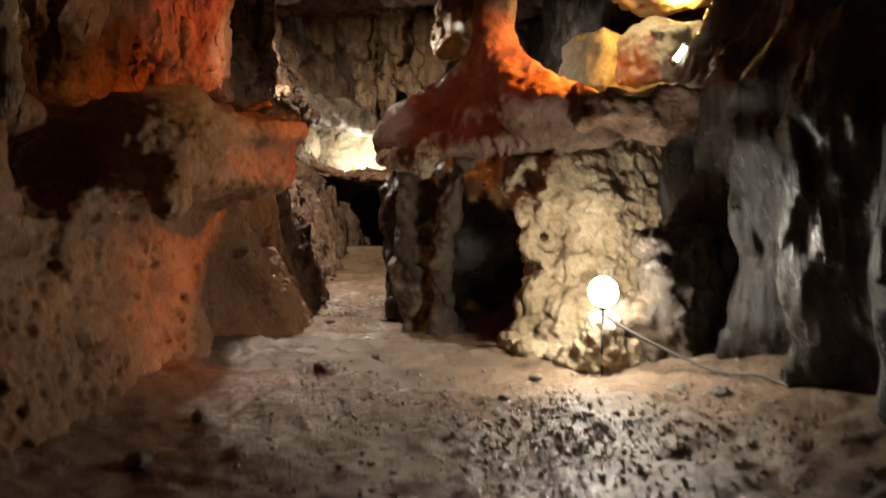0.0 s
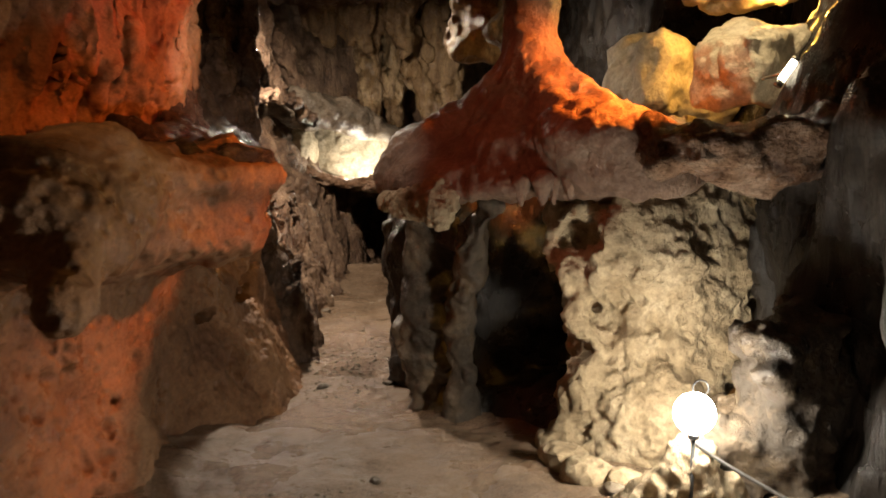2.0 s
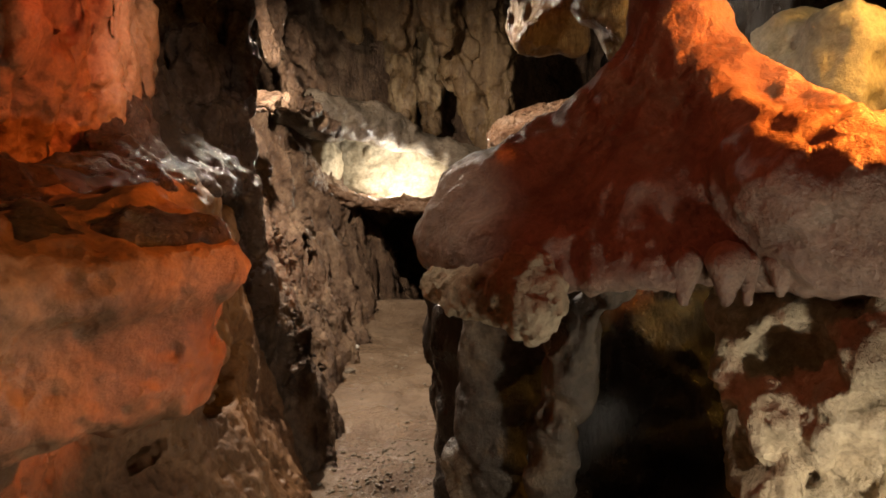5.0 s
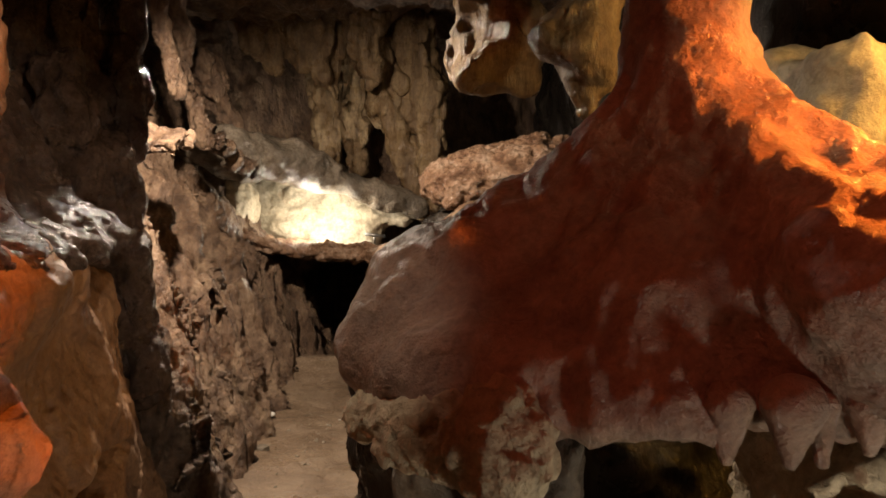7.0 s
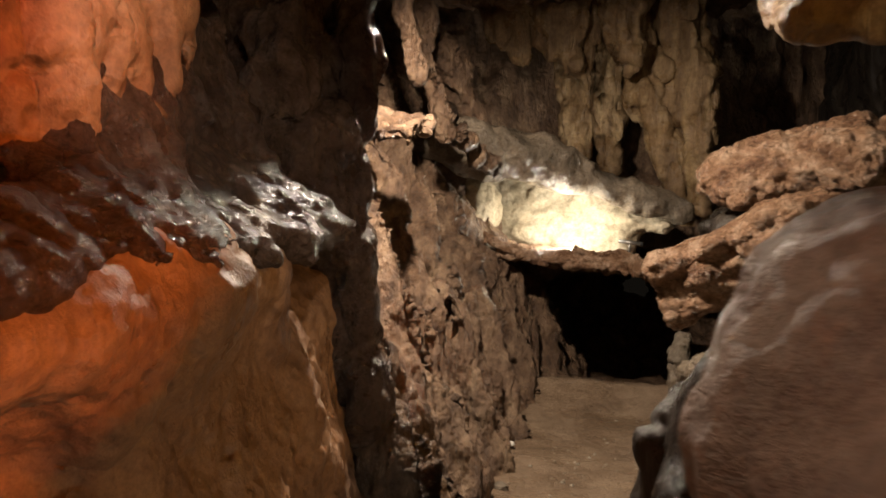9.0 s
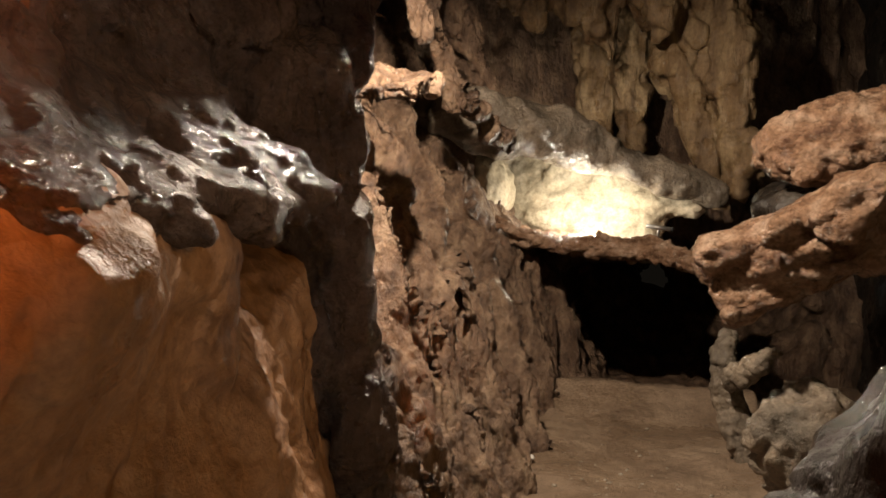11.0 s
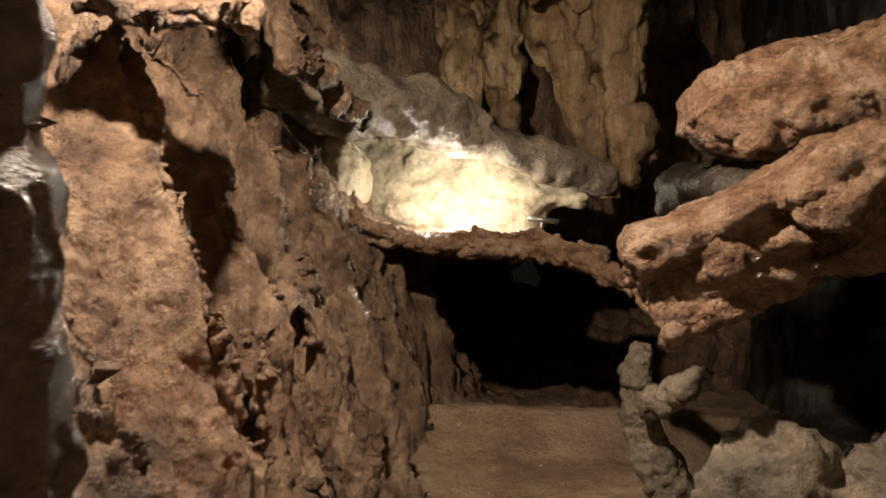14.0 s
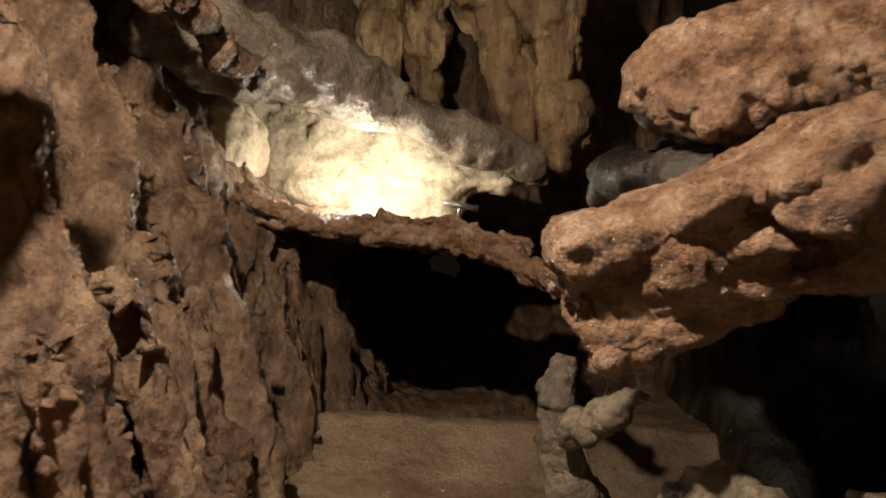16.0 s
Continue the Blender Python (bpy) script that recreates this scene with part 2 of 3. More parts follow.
def normals_of(verts, faces):
    a, b = verts[faces[:, 2]] - verts[faces[:, 0]], verts[faces[:, 3]] - verts[faces[:, 1]]
    f, out = np.cross(a, b), np.zeros_like(verts)
    for i in range(4):
        for c in range(3):
            out[:, c] += np.bincount(faces[:, i], f[:, c], len(verts))
    return out / np.maximum(np.linalg.norm(out, axis=1, keepdims=True), 1e-9)


def halved(verts, faces):
    """Every quad split into four."""
    pairs = np.sort(np.stack([faces, np.roll(faces, -1, 1)], -1).reshape(-1, 2), 1)
    key, back = np.unique(pairs[:, 0] * len(verts) + pairs[:, 1], return_inverse=True)
    mids = (verts[key // len(verts)] + verts[key % len(verts)]) / 2
    m = len(verts) + back.reshape(-1, 4)
    c = len(verts) + len(mids) + np.arange(len(faces))
    quads = np.concatenate([np.stack([faces[:, i], m[:, i], c, m[:, i - 1]], 1) for i in range(4)])
    return np.concatenate([verts, mids, verts[faces].mean(1)]), quads


def mesh_of(name, verts, faces, material, smooth=True):
    me = bpy.data.meshes.new(name)
    me.vertices.add(len(verts))
    me.vertices.foreach_set("co", np.ascontiguousarray(verts, np.float32).ravel())
    k = faces.shape[1]
    me.loops.add(faces.size)
    me.loops.foreach_set("vertex_index", np.ascontiguousarray(faces, np.int32).ravel())
    me.polygons.add(len(faces))
    me.polygons.foreach_set("loop_start", np.arange(0, faces.size, k, dtype=np.int32))
    me.polygons.foreach_set("use_smooth", np.full(len(faces), smooth))
    me.update(calc_edges=True)
    me.validate()
    me.materials.append(material)
    return me


def rock(name, field, low, high, step, material, warp=0.0, warp_size=0.5, relief=(), label="", category="rock", group="", kind="", parent=None, split=0):
    """One rock from a field of distance. relief: rows of (depth, size, octaves, how, stretch by axis, turn); octaves 0: broken faces, -1: pits."""
    shift = (lambda p: field(p) + warp * layered(p, warp_size, 3)) if warp else field
    verts, faces = skin(shift, low, high, step)
    for _ in range(split):
        verts, faces = halved(verts, faces)
    for depth, size, octaves, ridged, stretch, *turn in relief or ((0.03, 0.2, 0, False, (1, 1, 1)), (0.02, 0.14, 4, False, (1, 1, 1))):
        n = normals_of(verts, faces)
        at = (verts @ turned(*turn[0]) if turn else verts) * np.array(stretch)
        move = (depth(verts) if callable(depth) else depth) * (pocked(at, size) if octaves < 0 else layered(at, size, octaves, 0.5, ridged) if octaves else chipped(at, size))
        verts = verts + n * move[:, None]
    ob = new(name, mesh_of(name, verts, faces, material))
    if parent:
        ob.parent = parent
        return ob
    return tagged(ob, label, category, group, kind)


def lerp(x, *stops):
    return np.interp(x, [s[0] for s in stops], [s[1] for s in stops])


def sheet(name, xs, ys, height, material, kind="structure", label="", category=""):
    gx, gy = np.meshgrid(xs, ys, indexing="ij")
    z = height(gx.ravel(), gy.ravel())
    verts = np.stack([gx.ravel(), gy.ravel(), z], 1)
    i = np.arange(len(xs) * len(ys)).reshape(len(xs), len(ys))
    faces = np.stack([i[:-1, :-1], i[1:, :-1], i[1:, 1:], i[:-1, 1:]], -1).reshape(-1, 4)
    return tagged(new(name, mesh_of(name, verts, faces, material)), label, category, "", kind)


# ---- floor and ceiling ----
def ground(x, y):
    p = np.stack([x, y, np.zeros_like(x)], 1)
    z = lerp(y, (-3, -0.05), (0, 0.0), (2.4, 0.3), (4.6, 0.36), (5.2, 0.33), (6.5, 0.16), (8, 0.13), (11.8, 0.06), (12.1, 0.15), (12.3, 0.23), (12.42, 0.22), (12.6, -0.2), (18, -0.6))
    z = z + 0.03 * layered(p, 0.9, 3) + 0.018 * layered(p, 0.3, 3) + 0.008 * layered(p, 0.07, 2) + 0.02 * lerp(y, (2, 1), (6, 0.6), (9, 0.1)) * chipped(p, 0.16)
    z = z + lerp(x, (-2.2, 0.25), (-1.5, 0.05), (-1.2, 0), (1.2, 0), (2.0, 0.2)) * (y < 7.5)
    # the floor sunk under the leaning slab, so that the hollow stays black
    z = z - 1.1 * np.clip((x - 0.08) / 0.3, 0, 1) * np.clip((y - 10.05) / 0.4, 0, 1) * lerp(y, (13, 1), (14, 0))
    # hollows trodden and washed out of the floor
    for cx, cy, rx, ry, deep in ((-0.72, 7.5, 0.2, 0.12, 0.09), (-0.25, 7.3, 0.14, 0.08, 0.06), (-0.9, 8.4, 0.12, 0.1, 0.05), (0.3, 3.4, 0.6, 0.25, 0.05)):
        z = z - deep * np.exp(-((x - cx) / rx) ** 2 - ((y - cy) / ry) ** 2)
    return z


sheet("floor", np.arange(-2.4, 3.0, 0.024), np.arange(-3.0, 16.5, 0.024), ground, EARTH, label="damp brown trodden earth floor with stones", category="floor")


def roof(x, y):
    p = np.stack([x, y, np.zeros_like(x)], 1)
    z = lerp(y, (-3, 2.9), (3, 3.1), (6, 3.4), (9, 3.5), (12, 3.9), (17, 4.2))
    return z - 0.22 * np.abs(layered(p, 1.1, 4)) - 0.08 * layered(p, 0.25, 3, 0.5, True)


sheet("ceiling", np.arange(-3.6, 3.6, 0.05), np.arange(-3.2, 17.6, 0.05), roof, STREAKED, label="rough brown limestone cave ceiling", category="ceiling")


# ---- walls ----
def left_front(p):
    x, y, z = p.T
    low = lerp(y, (-3, -2.0), (2.5, -1.8), (3.8, -1.68), (5.0, -1.5), (6.0, -1.52), (6.6, -1.52), (7.0, -1.58), (7.5, -1.65), (7.72, -1.7), (7.9, -1.9), (8.5, -2.4)) + 0.2 * np.clip(1.6 - z, 0, 1.2) * lerp(y, (5.8, 0), (6.8, 1))
    foot = 0.4 * np.clip(1 - z / 0.9, 0, 1) ** 1.6 * lerp(y, (2.5, 0.4), (4.6, 0.8), (5.4, 0.6), (6.4, 0.9), (7, 0.6))
    high = lerp(y, (-3, -2.0), (3, -1.95), (5.2, -2.0), (6.0, -1.85), (6.6, -1.68), (6.95, -1.78), (7.3, -1.95), (7.55, -2.2), (7.9, -2.8), (8.5, -2.8))
    up = np.clip((z - 1.62) / 0.25, 0, 1)
    edge = (low + foot) * (1 - up) + high * up + 0.10 * np.clip(z - 2.0, 0, 2)
    flutes = np.abs(((y * 3.1 + 0.25 * np.sin(4 * z)) % 1.0) - 0.5) + 0.6 * np.abs(((y * 7.3 + 0.4 * np.sin(3 * z)) % 1.0) - 0.5)
    return (x - edge + up * 0.13 * flutes) * 0.8


ledge = melt(0.10, block((-1.40, 4.95, 1.52), (0.38, 0.45, 0.25), (0, -8, -37), 0.17), ball((-1.6, 4.35, 1.6), (0.36, 0.5, 0.27)), block((-1.38, 4.95, 1.72), (0.42, 0.45, 0.06), (0, 5, -37), 0.04),
             limb((-1.42, 4.4, 1.62), (-1.25, 3.84, 1.28), 0.27, 0.05), limb((-1.5, 5.2, 1.66), (-1.62, 7.1, 1.70), 0.17, 0.14))
left_field = carve(0.06, melt(0.12, left_front, ledge), ball((-1.08, 4.52, 1.12), (0.34, 0.55, 0.26), (0, 0, -28)), ball((-1.68, 3.7, 1.52), (0.26, 0.3, 0.22)), ball((-1.48, 6.05, 1.38), (0.2, 0.32, 0.07)), ball((-1.5, 6.05, 0.85), (0.12, 0.16, 0.05)), ball((-1.30, 4.38, 1.5), (0.07, 0.16, 0.1)), ball((-1.5, 6.9, 0.9), (0.2, 0.5, 0.09), (10, 0, 0)))
rock("wall_left", left_field, (-2.6, 2.2, -0.3), (-0.6, 8.2, 3.5), 0.028, CLAY, 0.06, 0.6,
     ((0.035, 0.45, 4, False, (1, 1, 1)), (lambda v: 0.09 * lerp(v[:, 2], (1.85, 0), (2.1, 1)), 0.38, 0, False, (1, 1, 0.45)), (lambda v: 0.03 * lerp(v[:, 2], (1.85, 0), (2.1, 1)), 0.13, 0, False, (1, 1, 0.6)), (0.035, 0.32, 0, False, (1, 1, 0.7)), (lambda v: 0.045 * lerp(v[:, 2], (1.15, 1), (1.35, 0.1)) * lerp(v[:, 1], (5.2, 1), (6.2, 0.3)), 0.11, -1, False, (1, 1, 1)), (lambda v: 0.02 * lerp(v[:, 2], (1.3, 1), (1.6, 0.3)), 0.055, -1, False, (1, 1, 1)), (0.008, 0.05, 3, False, (1, 1, 1))),
     "brown pitted limestone wall with an overhanging ledge", "wall", kind="structure", split=1)
rock("wall_left_near", lambda p: (p[:, 0] + 1.85) * 0.9, (-2.5, -3.0, -0.3), (-1.4, 2.4, 3.5), 0.06, CLAY, 0.08, 0.6, label="brown limestone wall", category="wall", kind="structure")
# wet crust on the ledge and the red flowstone behind it
crust = melt(0.05, block((-1.56, 5.9, 1.83), (0.14, 0.7, 0.03), (0, 22, 3), 0.025), block((-1.63, 6.95, 1.87), (0.2, 0.62, 0.04), (0, 34, 3), 0.03), block((-1.80, 6.95, 2.16), (0.05, 0.5, 0.3), (0, -14, 4), 0.04), block((-1.36, 4.98, 1.775), (0.34, 0.38, 0.02), (0, 5, -37), 0.018))
rock("ledge_crust", crust, (-2.1, 4.4, 1.55), (-0.7, 7.8, 2.45), 0.018, WET, 0.04, 0.2, ((0.035, 0.2, 3, False, (1, 0.6, 1.4), (-25, 0, 0)), (0.012, 0.08, 0, False, (1, 0.5, 1.2), (-25, 0, 0)), (0.006, 0.03, 2, False, (1, 1, 1))), "wet glistening brown crust on the ledge", "rock crust", split=1)


def left_far(p):
    x, y, z = p.T
    start = y - 0.95 * np.clip(z - 1.35, 0, 1.6)
    edge = -1.0 - 0.10 * (y - 8) - 0.43 * z + lerp(start, (7.6, -0.75), (7.95, -0.05), (11, 0.0), (12, 0.15), (13.2, 0.42), (14, 0.5), (18, 0.4))
    # ribs that lean back along the wall, split by deep slots
    q = 0.87 * y - 0.49 * z
    part_way = (q * 1.35 + 0.05 * np.sin(5.1 * z + 0.7 * y)) % 1.0
    fine = (q * 3.1 + 0.35 + 0.12 * np.sin(3.3 * z)) % 1.0
    fins = 0.30 * np.minimum(part_way / 0.8, (1 - part_way) / 0.2) + 0.09 * np.minimum(fine / 0.7, (1 - fine) / 0.3)
    return (x - edge + fins * (1 + 1.2 * np.clip(z - 1.9, 0, 0.7)) * lerp(y, (8.0, 0.1), (8.7, 1), (11.5, 1), (13, 0.4))) * 0.6


shoulder = melt(0.05, limb((-2.5, 9.2, 3.75), (-2.3, 9.3, 2.75), 0.12, 0.05), limb((-2.3, 9.9, 3.8), (-2.2, 9.9, 2.95), 0.11, 0.045), limb((-2.3, 10.6, 3.8), (-2.15, 10.7, 2.7), 0.12, 0.06), limb((-2.35, 11.3, 3.7), (-2.1, 11.4, 2.5), 0.15, 0.07),
                block((-2.02, 9.72, 2.30), (0.24, 0.30, 0.07), (14, 6, 0), 0.04), limb((-2.02, 11.4, 2.36), (-1.82, 12.2, 2.12), 0.13, 0.13), limb((-2.3, 12.2, 3.1), (-2.0, 12.5, 2.42), 0.2, 0.13),
                limb((-1.45, 9.55, 0.2), (-1.82, 9.75, 1.15), 0.13, 0.09), limb((-1.5, 10.3, 0.15), (-1.85, 10.45, 1.2), 0.12, 0.1), limb((-1.58, 11.0, 0.1), (-1.85, 11.1, 1.05), 0.12, 0.1), limb((-1.68, 11.55, 0.3), (-1.82, 11.6, 1.0), 0.15, 0.12), limb((-1.36, 13.0, 0.3), (-1.42, 13.1, 0.62), 0.12, 0.06))
heel = melt(0.15, limb((-1.27, 7.75, 0.05), (-1.52, 8.0, 0.95), 0.24, 0.2), limb((-1.3, 8.4, 0.05), (-1.6, 8.5, 0.8), 0.22, 0.2))
slots = [limb((-1.42 - 0.1 * k, 9.0 + 0.52 * k, 0.42 + 0.1 * (k % 3)), (-1.86 - 0.06 * k, 9.5 + 0.52 * k, 1.2 + 0.22 * ((k * 2) % 3)), 0.04 + 0.015 * (k % 3), 0.07 + 0.02 * (k % 2)) for k in range(5)]
rock("wall_left_far", carve(0.03, melt(0.06, left_far, shoulder, heel), *slots), (-3.3, 7.3, -0.3), (-0.7, 14.6, 4.0), 0.03, STREAKED, 0.045, 0.4,
     ((0.05, 0.34, 0, False, (1, 1, 0.4), (-29, 0, 0)), (-0.045, 0.30, 2, True, (1.0, 1.0, 0.35), (-29, 0, 0)), (0.06, 0.30, -1, False, (1, 1, 0.3), (-29, 0, 0)), (0.02, 0.12, -1, False, (1, 1, 0.5), (-29, 0, 0)), (0.014, 0.09, 0, False, (1, 1, 0.7), (-29, 0, 0)), (0.010, 0.05, 3, False, (1, 1, 1))),
     "leaning brown limestone wall with deep ribs and hollows", "wall", kind="structure", split=1)


# dark wet flutes hanging where the two left walls meet
curtain = melt(0.05, *[limb((-2.2 + 0.11 * k + 0.03 * (k % 2), 8.0 + 0.09 * k, 3.75), (-2.02 + 0.1 * k, 7.95 + 0.1 * k, 2.2 - 0.1 * (k % 3)), 0.07 + 0.03 * (k % 2), 0.04) for k in range(4)],
                limb((-1.72, 8.0, 2.2), (-1.56, 7.9, 1.1), 0.05, 0.08), limb((-1.9, 7.85, 2.5), (-1.72, 7.9, 1.6), 0.1, 0.1))
rock("flute_curtain", curtain, (-2.6, 7.5, 0.8), (-1.2, 8.9, 3.6), 0.02, WET, 0.05, 0.25, ((0.05, 0.2, 3, True, (1, 1, 0.25)), (0.03, 0.14, 0, False, (1, 1, 0.4)), (0.01, 0.05, 2, False, (1, 1, 0.6))), "dark wet fluted dripstone curtain against the wall", "dripstone", split=1)


def right_front(p):
    x, y, z = p.T
    edge = lerp(y, (-3, 2.1), (3.0, 2.05), (4.0, 1.75), (4.7, 1.5), (5.2, 1.4), (5.6, 1.5), (6.4, 1.95), (7, 2.2), (8.5, 1.9), (10, 1.5), (18, 1.3))
    edge = edge - 0.26 * np.clip(z - 0.2, 0, 1.3) * lerp(y, (3.7, 1), (4.6, 0)) + 0.5 * np.clip(z - 1.9, 0, 0.6)
    q = y + 0.25 * z
    return (edge + 0.1 - x - 0.42 * np.abs(((q * 1.7 + 0.2) % 1.0) - 0.5) ** 1.3) * 0.75


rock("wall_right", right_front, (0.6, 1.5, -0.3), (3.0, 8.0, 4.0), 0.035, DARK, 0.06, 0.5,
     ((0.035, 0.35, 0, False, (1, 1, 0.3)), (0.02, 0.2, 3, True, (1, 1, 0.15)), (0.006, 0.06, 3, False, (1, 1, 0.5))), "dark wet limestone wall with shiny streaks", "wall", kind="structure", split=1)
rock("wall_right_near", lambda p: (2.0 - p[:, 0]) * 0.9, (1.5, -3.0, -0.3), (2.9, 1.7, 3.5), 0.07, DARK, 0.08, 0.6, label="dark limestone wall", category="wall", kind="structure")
# hollowed and near-black, its colour stands for the shade behind the slab
rock("wall_right_far", carve(0.2, lambda p: (1.5 - p[:, 0]) * 0.9, ball((1.8, 11.6, 0.4), (1.8, 2.1, 1.2))), (0.9, 7.8, -1.2), (3.9, 17.5, 4.2), 0.06, DARK, 0.12, 0.6, label="limestone wall beyond the slabs, near-black for the shade there", category="wall", kind="structure")
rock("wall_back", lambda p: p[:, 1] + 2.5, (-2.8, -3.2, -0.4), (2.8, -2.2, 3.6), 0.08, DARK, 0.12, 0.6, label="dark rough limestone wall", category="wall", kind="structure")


def end_field(p):
    x, y, z = p.T
    return (14.7 + 0.5 * (x + 1) - y + 0.25 * (z - 2)) * 0.9


rock("wall_end", carve(0.1, end_field, ball((-0.6, 15.0, 0.4), (1.7, 2.4, 0.8))), (-3.4, 13.4, -0.8), (2.6, 17.5, 4.3), 0.05, STREAKED, 0.15, 0.7,
     ((0.08, 0.35, 4, True, (1, 1, 0.3)),), "brown dripstone wall closing the passage", "wall", kind="structure")

# ---- the passage's far end ----
lip = melt(0.06, block((-1.15, 13.1, 1.25), (0.95, 0.62, 0.05), (-3, 6, -10), 0.04), limb((-1.95, 12.5, 1.47), (-1.62, 12.5, 1.36), 0.05, 0.05), limb((-1.62, 12.5, 1.36), (-1.4, 12.5, 1.26), 0.05, 0.05), limb((-1.4, 12.5, 1.27), (-1.14, 12.5, 1.35), 0.05, 0.06),
           limb((-1.14, 12.5, 1.35), (-0.72, 12.48, 1.33), 0.06, 0.06), limb((-0.72, 12.48, 1.33), (-0.42, 12.2, 1.22), 0.06, 0.05), limb((-0.42, 12.2, 1.22), (-0.18, 11.8, 1.10), 0.05, 0.05))
rock("rock_shelf", lip, (-2.6, 11.5, 0.8), (0.2, 14.0, 1.8), 0.022, BROWN, 0.04, 0.3, ((0.05, 0.2, 0, False, (0.7, 1, 1.5)), (0.02, 0.08, 0, False, (1, 1, 1)), (0.008, 0.04, 2, False, (1, 1, 1))), label="broken brown rock shelf under the lit niche", split=1)
niche = melt(0.1, block((-1.55, 13.85, 1.60), (1.0, 0.3, 0.42), (-22, 8, -6), 0.14), ball((-2.15, 13.2, 1.72), (0.25, 0.4, 0.36)), limb((-1.1, 13.75, 1.8), (-0.35, 13.5, 1.62), 0.22, 0.14))
rock("niche_rock", niche, (-2.9, 12.6, 0.9), (0.3, 14.7, 2.5), 0.028, PALE, 0.06, 0.4, ((0.04, 0.4, 0, False, (0.6, 1, 1.3), (0, 8, 0)), (0.02, 0.12, 0, False, (1, 1, 1)), (0.01, 0.05, 3, False, (1, 1, 1))),
     label="pale limestone face lit by a lamp at its foot")
rock("rock_beam", melt(0.1, limb((-2.35, 12.3, 2.35), (-1.35, 12.95, 2.12), 0.26, 0.17), limb((-1.35, 12.95, 2.12), (-0.2, 13.3, 1.72), 0.17, 0.12)), (-2.8, 11.8, 1.3), (0.1, 13.7, 2.8), 0.03, GREY, 0.08, 0.4,
     label="grey rock beam sloping down above the niche")


def drape(name, top, tip, ra, rb, label):
    top, tip = np.array(top), np.array(tip)
    low, high = np.minimum(top, tip) - ra * 1.4, np.maximum(top, tip) + ra * 1.4
    rock(name, limb(top, tip, ra, rb), low, high, max(0.012, ra / 9), DRAPE, 0.35 * ra, ra * 1.2,
         ((0.22 * ra, ra * 0.6, 3, True, (1.5, 1.5, 0.3)),), label, "dripstone", "dripstone hanging at the far end")


for top, tip, ra, rb in (((-0.75, 13.6, 3.7), (-0.14, 13.4, 1.62), 0.26, 0.07), ((-0.25, 13.5, 3.7), (0.05, 13.3, 1.75), 0.24, 0.1),
                         ((-1.4, 13.5, 3.9), (-1.1, 13.4, 2.9), 0.34, 0.07), ((-1.9, 13.6, 3.9), (-1.75, 13.5, 3.05), 0.3, 0.08),
                         ((-0.75, 13.2, 3.9), (-0.7, 13.1, 3.05), 0.24, 0.05), ((-1.3, 14.4, 3.5), (-1.28, 14.3, 2.25), 0.2, 0.13), ((-0.95, 14.4, 3.4), (-0.9, 14.3, 2.2), 0.18, 0.1)):
    drape("dripstone", top, tip, ra, rb, "ribbed brown dripstone hanging from the ceiling")

for x, tip in ((-0.32, 2.98), (-0.16, 2.9), (-0.02, 3.0)):
    drape("dripstone", (x, 7.25, 3.5), (x + 0.02, 7.2, tip), 0.11, 0.03, "short dripstone tinted red by a lamp above the cone")

# ---- the right side of the passage ----
rock("slab", melt(0.08, block((0.04, 9.95, 1.56), (0.54, 0.3, 0.2), (0, -26, -10), 0.07), block((0.42, 9.72, 1.70), (0.36, 0.3, 0.13), (0, 4, -20), 0.08), limb((0.3, 9.65, 1.62), (0.2, 9.62, 1.49), 0.09, 0.03)),
     (-0.75, 9.1, 1.0), (1.2, 10.6, 2.2), 0.022, BROWN, 0.025, 0.3, ((0.075, 0.3, 0, False, (0.6, 1, 1.3), (0, -26, 0)), (0.02, 0.11, 0, False, (0.6, 1, 1.3), (0, -26, 0)), (0.012, 0.09, 3, True, (0.5, 1, 1), (0, -26, 0)), (0.008, 0.05, 3, False, (1, 1, 1))), "leaning wet brown limestone slab", split=1)
rock("boulder", melt(0.1, ball((0.18, 10.5, 2.04), (0.42, 0.34, 0.25), (0, -14, -10)), ball((0.68, 10.35, 2.1), (0.42, 0.35, 0.29))),
     (-0.5, 9.7, 1.6), (1.4, 11, 2.6), 0.025, BROWN, 0.03, 0.3, ((0.06, 0.28, 0, False, (0.7, 1, 1)), (0.018, 0.1, 0, False, (1, 1, 1)), (0.014, 0.06, 3, False, (1, 1, 1))), "rounded brown boulder wedged above the slab", split=1)
# added mass: blocks the passage light, its near-black colour stands for shade
rock("hollow_blocker", melt(0.1, ball((1.0, 10.8, 1.75), (0.95, 0.65, 0.36)), ball((0.3, 10.68, 1.70), (0.45, 0.36, 0.17)), ball((0.5, 11.8, 1.62), (0.5, 1.0, 0.2)), ball((1.3, 10.2, 1.5), (0.7, 0.6, 0.5))), (-0.4, 9.4, 0.9), (2.2, 13.0, 2.3), 0.035, DARK, 0.08, 0.4, label="near-black mass added to keep the hollow behind the slab dark")
rock("stone_post", melt(0.06, limb((-0.02, 11.15, 0.0), (-0.24, 11.2, 0.5), 0.12, 0.1), limb((-0.24, 11.2, 0.5), (-0.25, 11.2, 0.82), 0.1, 0.07), limb((-0.2, 11.0, 0.62), (-0.03, 10.8, 0.82), 0.08, 0.06)),
     (-0.5, 10.5, -0.1), (0.3, 11.5, 1.0), 0.015, GREY, 0.03, 0.15, ((0.04, 0.16, 0, False, (1, 1, 1)), (0.012, 0.06, 3, True, (1, 1, 1))), "knobbly grey limestone post standing on the floor")
